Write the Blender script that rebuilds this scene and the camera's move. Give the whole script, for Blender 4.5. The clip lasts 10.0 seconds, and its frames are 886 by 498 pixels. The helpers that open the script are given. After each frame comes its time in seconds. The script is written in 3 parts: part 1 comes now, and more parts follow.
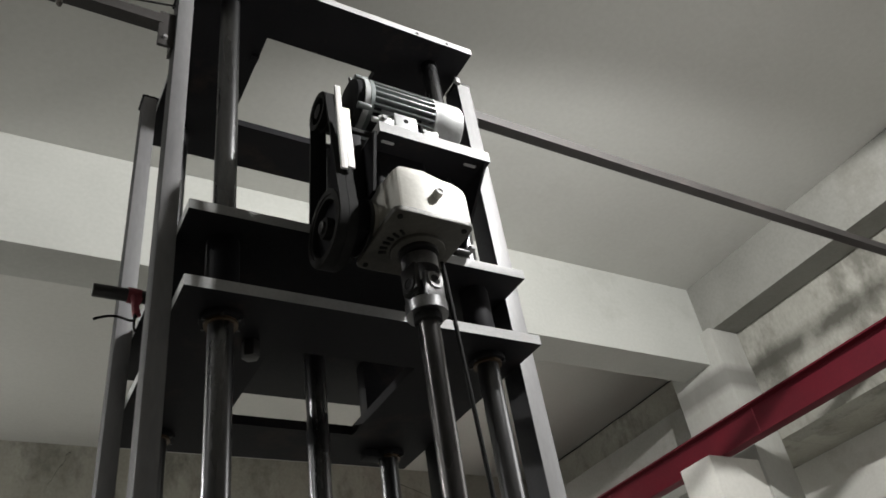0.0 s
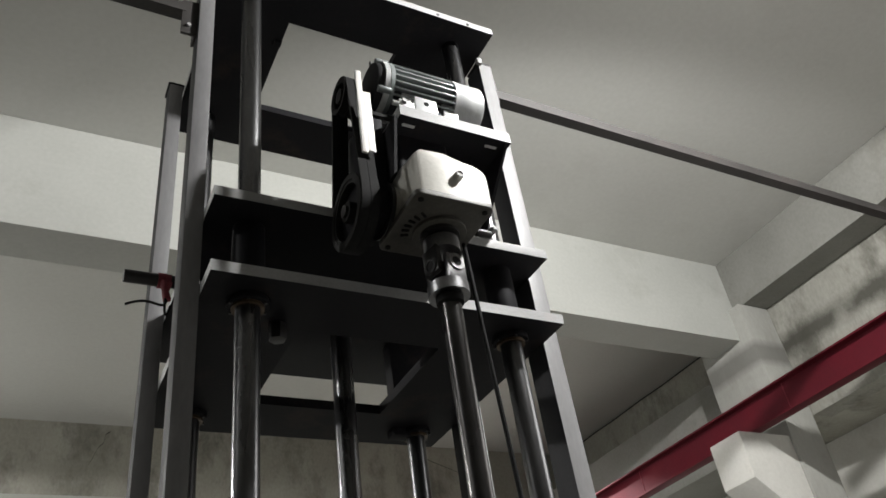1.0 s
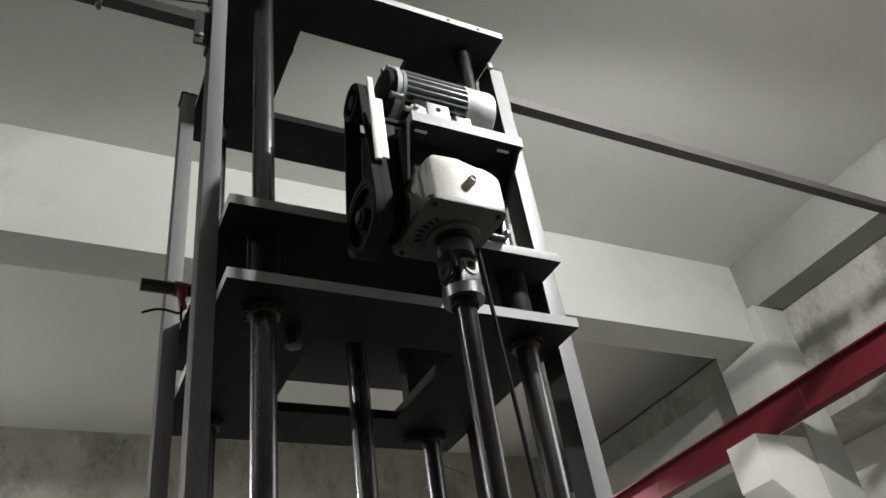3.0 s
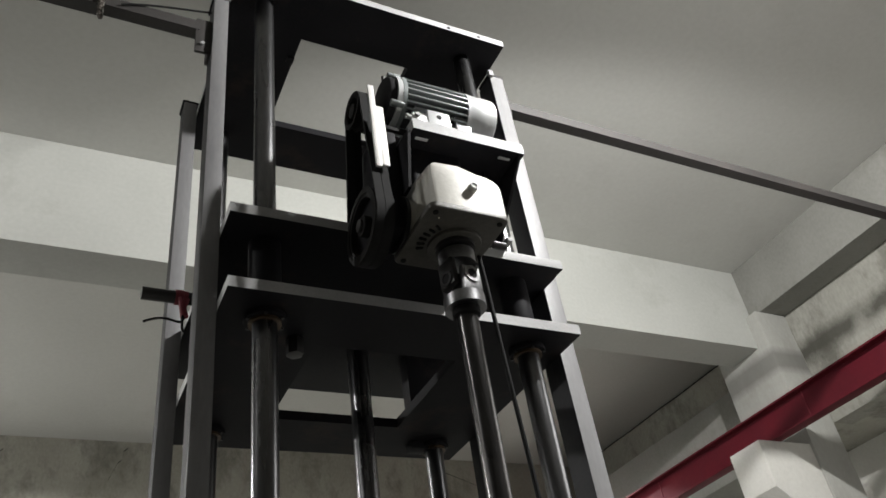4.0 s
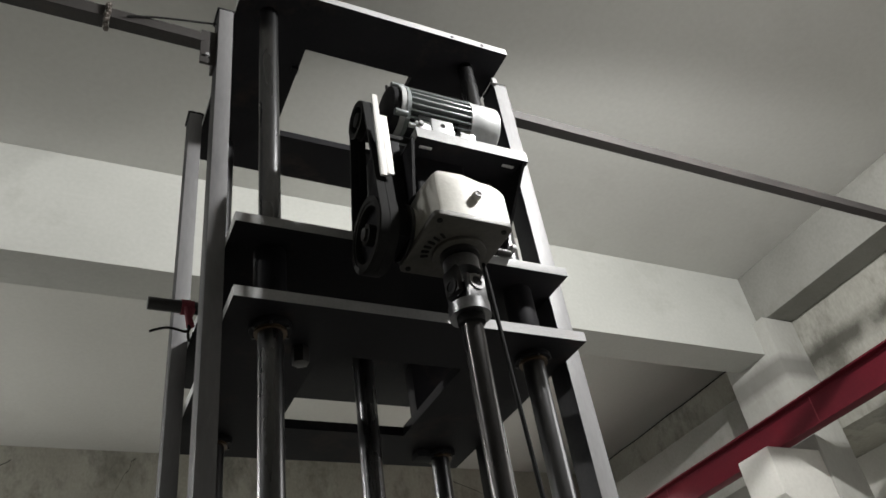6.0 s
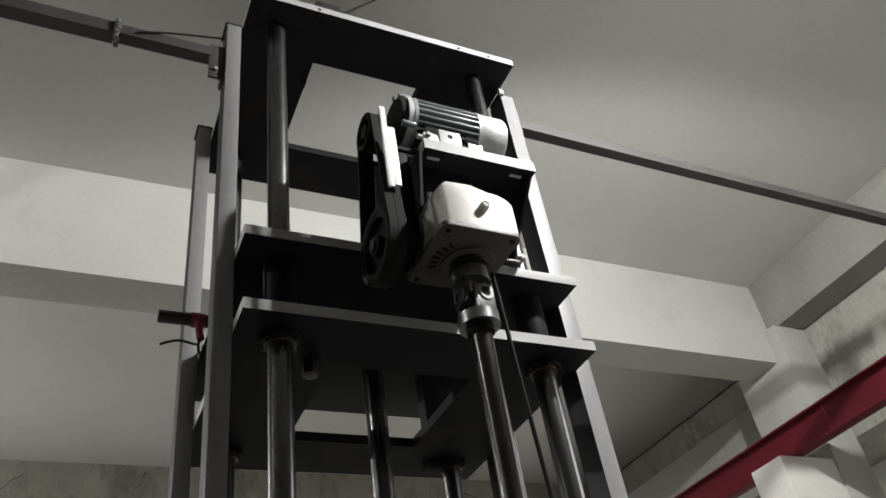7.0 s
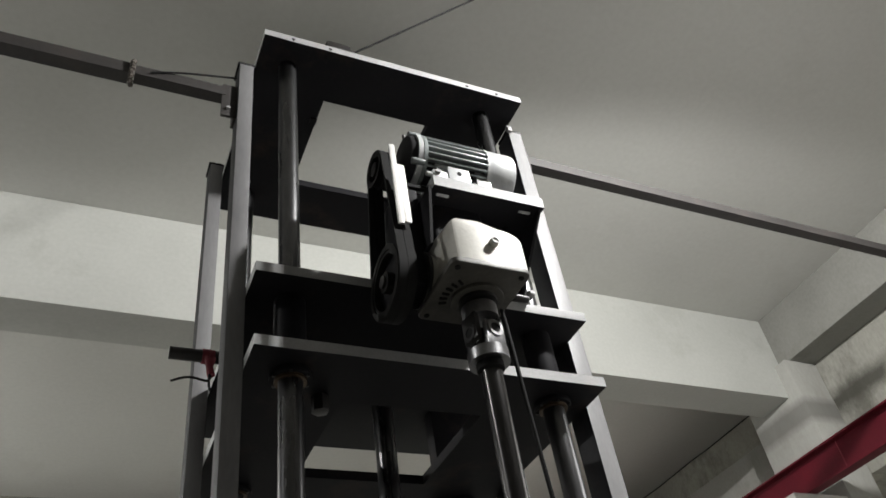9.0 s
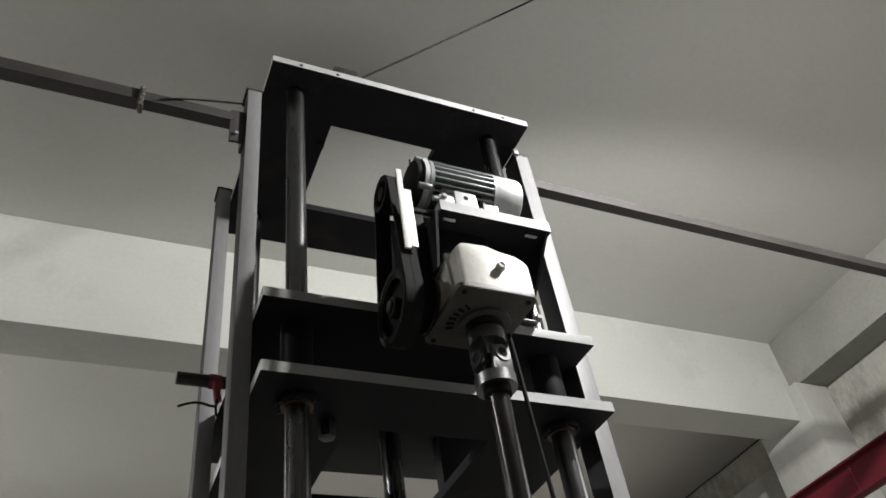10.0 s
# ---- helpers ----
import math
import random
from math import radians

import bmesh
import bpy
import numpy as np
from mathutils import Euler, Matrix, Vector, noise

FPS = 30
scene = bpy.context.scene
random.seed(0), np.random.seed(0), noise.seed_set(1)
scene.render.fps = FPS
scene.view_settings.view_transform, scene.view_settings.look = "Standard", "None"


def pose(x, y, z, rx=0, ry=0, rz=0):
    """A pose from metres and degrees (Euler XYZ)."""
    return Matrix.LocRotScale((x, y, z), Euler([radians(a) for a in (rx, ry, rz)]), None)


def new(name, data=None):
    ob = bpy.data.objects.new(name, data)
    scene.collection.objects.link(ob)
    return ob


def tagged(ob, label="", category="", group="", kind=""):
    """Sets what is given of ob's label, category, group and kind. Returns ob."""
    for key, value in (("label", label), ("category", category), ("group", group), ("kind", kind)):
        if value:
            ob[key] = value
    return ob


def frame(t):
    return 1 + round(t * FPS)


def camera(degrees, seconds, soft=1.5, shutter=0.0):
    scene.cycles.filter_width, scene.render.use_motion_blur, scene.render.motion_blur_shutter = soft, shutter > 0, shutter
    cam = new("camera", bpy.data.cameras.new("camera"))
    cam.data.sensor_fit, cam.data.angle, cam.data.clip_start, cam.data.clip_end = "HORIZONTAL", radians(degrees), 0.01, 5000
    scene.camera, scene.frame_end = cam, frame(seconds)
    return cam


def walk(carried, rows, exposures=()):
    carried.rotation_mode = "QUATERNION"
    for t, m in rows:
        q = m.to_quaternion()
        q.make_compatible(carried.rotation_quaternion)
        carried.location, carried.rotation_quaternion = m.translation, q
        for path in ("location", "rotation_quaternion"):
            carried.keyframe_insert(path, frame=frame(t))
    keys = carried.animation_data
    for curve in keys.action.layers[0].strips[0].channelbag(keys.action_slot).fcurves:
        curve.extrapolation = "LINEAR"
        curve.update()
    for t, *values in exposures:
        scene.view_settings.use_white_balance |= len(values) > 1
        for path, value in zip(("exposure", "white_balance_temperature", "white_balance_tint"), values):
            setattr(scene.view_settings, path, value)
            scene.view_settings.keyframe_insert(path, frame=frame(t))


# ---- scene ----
cam = camera(58.0, 10.0, soft=1.6, shutter=0.5)
WALK = [
    (0, pose(-0.003, 0.037, 1.562, 127.12, 8.07, -28.75)),
    (0.5, pose(0.002, 0.011, 1.558, 126.72, 7.95, -26.83)),
    (1, pose(0.005, 0.003, 1.551, 125.89, 7.50, -26.51)),
    (1.5, pose(-0.004, 0.005, 1.557, 125.58, 7.62, -26.52)),
    (2, pose(-0.006, 0.007, 1.554, 125.91, 7.55, -26.29)),
    (2.5, pose(-0.005, 0.005, 1.549, 126.21, 7.59, -25.78)),
    (4, pose(-0.002, 0.004, 1.553, 126.91, 7.72, -25.18)),
    (4.5, pose(0.000, 0.003, 1.548, 127.31, 7.84, -25.12)),
    (5, pose(-0.001, 0.003, 1.550, 127.46, 7.72, -24.71)),
    (5.5, pose(0.000, -0.000, 1.550, 127.50, 7.72, -24.75)),
    (7, pose(0.000, -0.003, 1.545, 128.49, 7.85, -23.71)),
    (7.5, pose(-0.007, -0.010, 1.542, 129.53, 7.68, -23.38)),
    (8, pose(-0.006, -0.014, 1.542, 129.99, 7.67, -23.33)),
    (8.5, pose(-0.010, -0.011, 1.544, 130.22, 7.82, -23.26)),
    (9, pose(-0.011, -0.016, 1.543, 130.97, 7.58, -23.18)),
    (9.5, pose(-0.012, -0.011, 1.542, 131.87, 7.48, -22.58)),
    (10, pose(-0.009, -0.026, 1.550, 132.54, 7.32, -22.61)),
]
walk(cam, WALK, exposures=[(0.0, 0.0), (10.0, 0.0)])

# ---- light ----
CZ = 1.55   # eye height over the floor
world = bpy.data.worlds.new("room_air")
scene.world = world
world.use_nodes = True
world.node_tree.nodes["Background"].inputs[0].default_value = (0.75, 0.85, 1.0, 1)
world.node_tree.nodes["Background"].inputs[1].default_value = 0.005


def shaded_lamp(name, x, y, z, watts, colour, tilt=11.5):
    """A bulb under a flat round shade: it throws its light down and out, but not up."""
    data = bpy.data.lights.new(name, "SPOT")
    data.energy, data.shadow_soft_size, data.color = watts, 0.045, colour
    data.spot_size, data.spot_blend = radians(179), 0.06
    ob = new(name, data)
    ob.location = (x, y, z)
    ob.rotation_euler = (radians(tilt), radians(-2.5), 0)   # tilted so the cone's edge clears the top of the beam
    return ob


NEUTRAL = (1.0, 0.99, 0.975)
shaded_lamp("ceiling_lamp_main", 2.25, 0.50, CZ + 3.15, 520, NEUTRAL, 12.0)
# Two unseen lamps, added to brighten the beam's left end and the next bay.
shaded_lamp("fill_lamp_west", -2.3, 2.35, CZ + 3.05, 75, NEUTRAL, 20.0)
shaded_lamp("fill_lamp_next_bay", -3.4, 6.0, CZ + 2.6, 420, NEUTRAL)


def floor_fill(name, x, y, watts):
    """An added unseen lamp: its cone lights only the floor, for bounce upwards."""
    data = bpy.data.lights.new(name, "SPOT")
    data.energy, data.shadow_soft_size, data.color = watts, 0.06, NEUTRAL
    data.spot_size, data.spot_blend = radians(124), 0.25
    new(name, data).location = (x, y, CZ + 3.0)


# Unseen floor lights, added so that bounced light fills the ceiling.
floor_fill("floor_fill_west", -3.2, -0.6, 260)
floor_fill("floor_fill_south", 0.9, -3.0, 240)
floor_fill("floor_fill_east", 3.6, -2.2, 200)
floor_fill("floor_fill_next_bay", 3.7, 6.2, 480)


def fill_glow(name, x, y, z, watts):
    """An added point light with no source of its own, to brighten the ceiling."""
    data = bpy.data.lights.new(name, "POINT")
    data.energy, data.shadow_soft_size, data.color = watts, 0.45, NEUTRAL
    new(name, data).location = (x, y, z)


# Fill lights, placed wherever the ceiling needed lifting.
fill_glow("fill_glow_main", 2.7, 1.35, CZ + 1.4, 27)
fill_glow("fill_glow_west", -2.3, 2.35, CZ + 2.2, 17)
fill_glow("fill_glow_next_bay", -3.4, 6.0, CZ + 1.8, 125)


# ---- materials ----
def nodes_of(name):
    m = bpy.data.materials.new(name)
    m.use_nodes = True
    nt = m.node_tree
    return m, nt, nt.nodes["Principled BSDF"]


def surface(name, a, b, scale=6.0, rough=0.5, metal=0.0, bump=0.1, fine=60.0, spot=None, spots=0.0, spot_scale=2.0, rough_var=0.12, stretch=(1, 1, 1), spot_from=0.56):
    """Two-scale mottled surface between the colours a and b, with optional stains of the colour spot."""
    m, nt, p = nodes_of(name)
    N, L = nt.nodes, nt.links
    tc = N.new("ShaderNodeTexCoord")
    mp = N.new("ShaderNodeMapping")
    mp.inputs["Scale"].default_value = stretch
    L.new(tc.outputs["Object"], mp.inputs[0])
    n1 = N.new("ShaderNodeTexNoise")
    n1.inputs["Scale"].default_value, n1.inputs["Detail"].default_value = scale, 6
    n2 = N.new("ShaderNodeTexNoise")
    n2.inputs["Scale"].default_value, n2.inputs["Detail"].default_value = fine, 4
    L.new(mp.outputs[0], n1.inputs[0])
    L.new(mp.outputs[0], n2.inputs[0])
    mix = N.new("ShaderNodeMix")
    mix.data_type = "RGBA"
    mix.inputs[6].default_value, mix.inputs[7].default_value = (*a, 1), (*b, 1)
    ad = N.new("ShaderNodeMath")
    ad.operation = "MULTIPLY_ADD"
    ad.inputs[1].default_value = 0.35
    L.new(n2.outputs[0], ad.inputs[0])
    sc = N.new("ShaderNodeMath")
    sc.operation = "MULTIPLY"
    sc.inputs[1].default_value = 0.65
    L.new(n1.outputs[0], sc.inputs[0])
    L.new(sc.outputs[0], ad.inputs[2])
    ramp = N.new("ShaderNodeMapRange")
    ramp.inputs[1].default_value, ramp.inputs[2].default_value = 0.32, 0.68
    L.new(ad.outputs[0], ramp.inputs[0])
    L.new(ramp.outputs[0], mix.inputs[0])
    out = mix.outputs[2]
    if spot:
        n3 = N.new("ShaderNodeTexNoise")
        n3.inputs["Scale"].default_value, n3.inputs["Detail"].default_value = spot_scale, 8
        n3.inputs["Roughness"].default_value = 0.7
        L.new(mp.outputs[0], n3.inputs[0])
        r3 = N.new("ShaderNodeMapRange")
        r3.inputs[1].default_value, r3.inputs[2].default_value, r3.inputs[4].default_value = spot_from, spot_from + 0.17, spots
        L.new(n3.outputs[0], r3.inputs[0])
        mx = N.new("ShaderNodeMix")
        mx.data_type = "RGBA"
        mx.inputs[7].default_value = (*spot, 1)
        L.new(out, mx.inputs[6])
        L.new(r3.outputs[0], mx.inputs[0])
        out = mx.outputs[2]
    L.new(out, p.inputs["Base Color"])
    rr = N.new("ShaderNodeMapRange")
    rr.inputs[3].default_value, rr.inputs[4].default_value = max(0.02, rough - rough_var), min(1, rough + rough_var)
    L.new(n1.outputs[0], rr.inputs[0])
    L.new(rr.outputs[0], p.inputs["Roughness"])
    p.inputs["Metallic"].default_value = metal
    if bump:
        bp = N.new("ShaderNodeBump")
        bp.inputs["Strength"].default_value, bp.inputs["Distance"].default_value = bump, 0.01
        L.new(ad.outputs[0], bp.inputs["Height"])
        L.new(bp.outputs[0], p.inputs["Normal"])
    return m


CONCRETE = surface("painted_concrete", (0.40, 0.405, 0.378), (0.48, 0.485, 0.455), 1.3, 0.85, 0, 0.14, 40, (0.29, 0.285, 0.255), 0.55, 1.1)
CEILING = surface("ceiling_plaster", (0.50, 0.50, 0.47), (0.575, 0.575, 0.545), 0.7, 0.9, 0, 0.08, 30, (0.41, 0.405, 0.37), 0.4, 0.7)
OLDWALL = surface("stained_plaster", (0.27, 0.26, 0.22), (0.41, 0.40, 0.35), 2.5, 0.9, 0, 0.25, 45, (0.11, 0.105, 0.09), 0.75, 2.6, stretch=(1, 1, 0.6), spot_from=0.49)
# Dirty paint, its base also lowered to offset the near main lamp.
DIRTY = surface("dirty_dimmed_concrete", (0.20, 0.198, 0.18), (0.275, 0.273, 0.25), 1.8, 0.88, 0, 0.2, 45, (0.15, 0.142, 0.12), 0.55, 1.9, stretch=(1, 1, 0.8), spot_from=0.53)
# Concrete made whiter in place of light missing low on this side.
LIGHTENED = surface("lightened_concrete", (0.56, 0.55, 0.51), (0.68, 0.67, 0.63), 1.6, 0.9, 0, 0.2, 45, (0.42, 0.40, 0.35), 0.5, 2.4)
# Oily casting, darkened further for the shade on its underside.
FLANGE = surface("oily_dimmed_cast_iron", (0.032, 0.030, 0.025), (0.075, 0.070, 0.060), 9.0, 0.5, 0.1, 0.2, 70, (0.03, 0.027, 0.022), 0.8, 8.0)
FLOOR = surface("floor_concrete", (0.13, 0.128, 0.118), (0.20, 0.195, 0.18), 1.5, 0.7, 0, 0.2, 40, (0.14, 0.135, 0.12), 0.6, 1.2)
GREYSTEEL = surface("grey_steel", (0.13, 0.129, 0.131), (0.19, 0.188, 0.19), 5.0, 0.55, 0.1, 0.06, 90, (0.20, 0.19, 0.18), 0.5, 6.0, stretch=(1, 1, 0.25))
# Black steel, lowered further so that undersides hold the darkness of their shade.
BLACKPLATE = surface("black_shaded_steel", (0.006, 0.006, 0.0075), (0.012, 0.0115, 0.013), 4.0, 0.62, 0.0, 0.08, 70, (0.06, 0.04, 0.03), 0.4, 3.0)
# For sides and grooves away from the lamp: shade put into the colour.
SHADE_GREY = surface("shade_grey_steel", (0.014, 0.014, 0.015), (0.028, 0.028, 0.030), 5.0, 0.55, 0.1, 0.06, 80)
# Pale steel for small fittings, and for plate edges coloured as lit.
EDGE = surface("pale_edge_steel", (0.20, 0.20, 0.20), (0.30, 0.30, 0.30), 9.0, 0.6, 0.1, 0.1, 120, (0.25, 0.22, 0.2), 0.4, 12)
# Ground steel darkened in place of the dark surroundings it would mirror.
CHROME = surface("dimmed_ground_rod", (0.115, 0.115, 0.118), (0.18, 0.18, 0.183), 8.0, 0.28, 1.0, 0.02, 150, rough_var=0.05, stretch=(1, 1, 0.2))
# Steel fittings, base lowered so the colour carries the darkness of their shade.
DARKSTEEL = surface("dimmed_dark_steel", (0.009, 0.009, 0.0095), (0.022, 0.020, 0.019), 14.0, 0.42, 0.2, 0.06, 120)
CAST = surface("cast_iron_grey_paint", (0.38, 0.37, 0.335), (0.50, 0.49, 0.45), 7.0, 0.5, 0.1, 0.15, 80, (0.20, 0.16, 0.11), 0.6, 5.0)
MOTORPAINT = surface("motor_grey_green_paint", (0.15, 0.168, 0.168), (0.215, 0.235, 0.235), 9.0, 0.4, 0.2, 0.08, 90)
COWL = surface("fan_cover_grey_paint", (0.42, 0.43, 0.43), (0.54, 0.55, 0.55), 10.0, 0.35, 0.2, 0.06, 60, (0.2, 0.2, 0.2), 0.5, 9.0)
RUBBER = surface("black_rubber", (0.006, 0.006, 0.006), (0.014, 0.014, 0.014), 20.0, 0.8, 0, 0.05, 120)
# Guard iron lightened so that its colour stands in for strong lamp light.
BELTGUARD = surface("pale_guard_iron", (0.50, 0.49, 0.47), (0.64, 0.63, 0.61), 12.0, 0.55, 0.2, 0.08, 80)
RED = surface("red_gloss_paint", (0.066, 0.0035, 0.009), (0.096, 0.005, 0.012), 3.0, 0.68, 0, 0.05, 50, (0.12, 0.015, 0.02), 0.5, 2.0)
REDCLOTH = surface("red_tape", (0.12, 0.015, 0.025), (0.20, 0.03, 0.04), 30.0, 0.8, 0, 0.3, 120)
# Tube steel, base lowered to offset the main lamp close by.
TUBE = surface("bare_tube_steel", (0.020, 0.018, 0.017), (0.040, 0.036, 0.034), 5.0, 0.7, 0.0, 0.08, 70, (0.05, 0.036, 0.03), 0.5, 5.0)

for dull, gloss in ((BLACKPLATE, 0.10), (RUBBER, 0.15), (SHADE_GREY, 0.12), (RED, 0.2)):
    dull.node_tree.nodes["Principled BSDF"].inputs["Specular IOR Level"].default_value = gloss


# ---- mesh helpers ----
def box(bm, x0, x1, y0, y1, z0, z1, bevel=0.0):
    r = bmesh.ops.create_cube(bm, size=1.0)
    vs = r["verts"]
    for v in vs:
        v.co = ((x0 + x1) / 2 + v.co.x * (x1 - x0), (y0 + y1) / 2 + v.co.y * (y1 - y0), (z0 + z1) / 2 + v.co.z * (z1 - z0))
    if bevel:
        es = list({e for v in vs for e in v.link_edges})
        bmesh.ops.bevel(bm, geom=es, offset=bevel, segments=2, affect="EDGES", profile=0.6)
    return bm


def rod(bm, a, b, r, seg=24, r2=None, bevel=0.0):
    """A round bar from a to b."""
    a, b = Vector(a), Vector(b)
    d = b - a
    m = Matrix.Translation((a + b) / 2) @ d.to_track_quat("Z", "Y").to_matrix().to_4x4()
    res = bmesh.ops.create_cone(bm, cap_ends=True, segments=seg, radius1=r, radius2=r if r2 is None else r2, depth=d.length, matrix=m)
    if bevel:
        es = [e for e in {e for v in res["verts"] for e in v.link_edges} if any(len(f.verts) > 4 for f in e.link_faces)]
        bmesh.ops.bevel(bm, geom=es, offset=bevel, segments=2, affect="EDGES", profile=0.6)
    return bm


def ring(bm, c, axis, r_out, r_in, h, seg=40):
    """A flat ring of height h, centred at c, about the axis 'x', 'y' or 'z'."""
    turn = {"x": Matrix.Rotation(radians(90), 3, "Y"), "y": Matrix.Rotation(radians(-90), 3, "X"), "z": Matrix.Identity(3)}[axis]
    loops = []
    for rr, z in ((r_out, -h / 2), (r_out, h / 2), (r_in, h / 2), (r_in, -h / 2)):
        loops.append([bm.verts.new(Vector(c) + turn @ Vector((rr * math.cos(k * math.tau / seg), rr * math.sin(k * math.tau / seg), z))) for k in range(seg)])
    for i in range(4):
        p, q = loops[i], loops[(i + 1) % 4]
        for k in range(seg):
            bm.faces.new((p[k], p[(k + 1) % seg], q[(k + 1) % seg], q[k]))
    bmesh.ops.recalc_face_normals(bm, faces=bm.faces)
    return bm


def holed_plate(bm, x0, x1, y0, y1, z0, z1, hx0, hx1, hy0, hy1):
    """A plate with a rectangular opening through it."""
    xs, ys = (x0, hx0, hx1, x1), (y0, hy0, hy1, y1)
    g = {(i, j, k): bm.verts.new((xs[i], ys[j], (z0, z1)[k])) for i in range(4) for j in range(4) for k in range(2)}
    for i in range(3):
        for j in range(3):
            if (i, j) != (1, 1):
                bm.faces.new((g[i, j, 1], g[i + 1, j, 1], g[i + 1, j + 1, 1], g[i, j + 1, 1]))
                bm.faces.new((g[i, j, 0], g[i, j + 1, 0], g[i + 1, j + 1, 0], g[i + 1, j, 0]))
    def side(a, b):
        bm.faces.new((g[*a, 0], g[*b, 0], g[*b, 1], g[*a, 1]))
    for i in range(3):
        side((i, 0), (i + 1, 0)), side((i, 3), (i + 1, 3)), side((0, i), (0, i + 1)), side((3, i), (3, i + 1))
    side((1, 1), (2, 1)), side((1, 2), (2, 2)), side((1, 1), (1, 2)), side((2, 1), (2, 2))
    bmesh.ops.recalc_face_normals(bm, faces=bm.faces)
    return bm


def finish(name, bm, mat, smooth=35):
    me = bpy.data.meshes.new(name)
    bm.to_mesh(me)
    bm.free()
    me.materials.append(mat)
    if smooth:
        me.shade_smooth()
        me.set_sharp_from_angle(angle=radians(smooth))
    return me


def thing(name, at, label, category, group="", kind=""):
    e = new(name)
    e.empty_display_size = 0.1
    e.location = at
    return tagged(e, label, category, group, kind)


def part(name, bm, mat, parent, label=""):
    ob = new(name, finish(name, bm, mat))
    ob.parent = parent
    p, off = parent, Vector((0, 0, 0))
    while p:
        off += p.location
        p = p.parent
    ob.location = -off if parent.type == "EMPTY" else (0, 0, 0)
    return tagged(ob, label) if label else ob


def solid(name, bm, mat, label, category, group="", kind=""):
    return tagged(new(name, finish(name, bm, mat)), label, category, group, kind)


B = bmesh.new


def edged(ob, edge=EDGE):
    """Lit tone on a plate's outer upright faces; underside and opening keep the shaded black."""
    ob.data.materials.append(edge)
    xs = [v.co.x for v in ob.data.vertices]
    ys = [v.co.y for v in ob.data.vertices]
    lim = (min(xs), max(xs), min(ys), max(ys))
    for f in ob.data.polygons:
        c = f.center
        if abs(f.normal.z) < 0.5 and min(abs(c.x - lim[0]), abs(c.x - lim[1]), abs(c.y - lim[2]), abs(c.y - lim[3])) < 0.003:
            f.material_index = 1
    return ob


def cable(name, pts, r, mat, label, category, parent=None):
    cu = bpy.data.curves.new(name, "CURVE")
    cu.dimensions, cu.bevel_depth, cu.bevel_resolution = "3D", r, 3
    sp = cu.splines.new("NURBS")
    sp.points.add(len(pts) - 1)
    for q, p in zip(sp.points, pts):
        q.co = (*p, 1)
    sp.use_endpoint_u, sp.order_u = True, min(4, len(pts))
    tmp = bpy.data.objects.new(name, cu)
    me = bpy.data.meshes.new_from_object(tmp)
    bpy.data.objects.remove(tmp)
    me.materials.clear()
    me.materials.append(mat)
    me.shade_smooth()
    ob = new(name, me)
    if parent:
        ob.parent = parent
        ob.location = -parent.location
        return ob
    return tagged(ob, label, category)


# ---- the room ----
ZC = CZ + 3.48


def banded_wall(name, a, b, spot, spots, line, wobble, soft, strong, tint, thin_from):
    """Old plaster with drips, and a dark band of mould and painted shadow along one line."""
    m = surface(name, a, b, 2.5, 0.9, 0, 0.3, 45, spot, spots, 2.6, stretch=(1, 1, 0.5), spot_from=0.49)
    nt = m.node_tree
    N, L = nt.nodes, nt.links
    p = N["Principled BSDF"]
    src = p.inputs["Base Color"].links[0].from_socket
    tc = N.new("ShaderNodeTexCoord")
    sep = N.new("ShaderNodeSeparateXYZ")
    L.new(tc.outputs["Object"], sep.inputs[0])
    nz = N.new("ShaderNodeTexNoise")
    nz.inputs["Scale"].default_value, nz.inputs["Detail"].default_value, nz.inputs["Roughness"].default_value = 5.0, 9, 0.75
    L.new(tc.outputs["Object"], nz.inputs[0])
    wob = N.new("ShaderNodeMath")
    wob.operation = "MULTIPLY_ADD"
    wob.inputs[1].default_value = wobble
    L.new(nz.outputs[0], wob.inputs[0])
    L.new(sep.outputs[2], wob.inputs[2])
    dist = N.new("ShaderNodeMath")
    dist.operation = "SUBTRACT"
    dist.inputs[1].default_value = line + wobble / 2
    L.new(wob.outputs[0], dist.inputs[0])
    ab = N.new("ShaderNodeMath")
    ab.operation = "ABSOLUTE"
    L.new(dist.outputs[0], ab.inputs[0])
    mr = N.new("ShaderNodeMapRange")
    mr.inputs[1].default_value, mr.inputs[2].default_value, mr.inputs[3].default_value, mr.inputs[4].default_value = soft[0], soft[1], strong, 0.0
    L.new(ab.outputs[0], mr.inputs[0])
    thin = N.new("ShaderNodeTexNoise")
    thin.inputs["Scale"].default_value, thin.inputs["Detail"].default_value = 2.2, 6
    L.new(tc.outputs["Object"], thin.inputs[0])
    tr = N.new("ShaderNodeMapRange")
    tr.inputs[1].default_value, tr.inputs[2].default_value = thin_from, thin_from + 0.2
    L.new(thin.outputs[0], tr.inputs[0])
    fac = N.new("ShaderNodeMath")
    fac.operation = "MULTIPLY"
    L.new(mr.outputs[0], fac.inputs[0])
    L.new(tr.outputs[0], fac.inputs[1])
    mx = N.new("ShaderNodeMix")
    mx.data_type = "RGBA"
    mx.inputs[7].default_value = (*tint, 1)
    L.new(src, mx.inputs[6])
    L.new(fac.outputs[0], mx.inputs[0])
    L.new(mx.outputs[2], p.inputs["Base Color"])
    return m


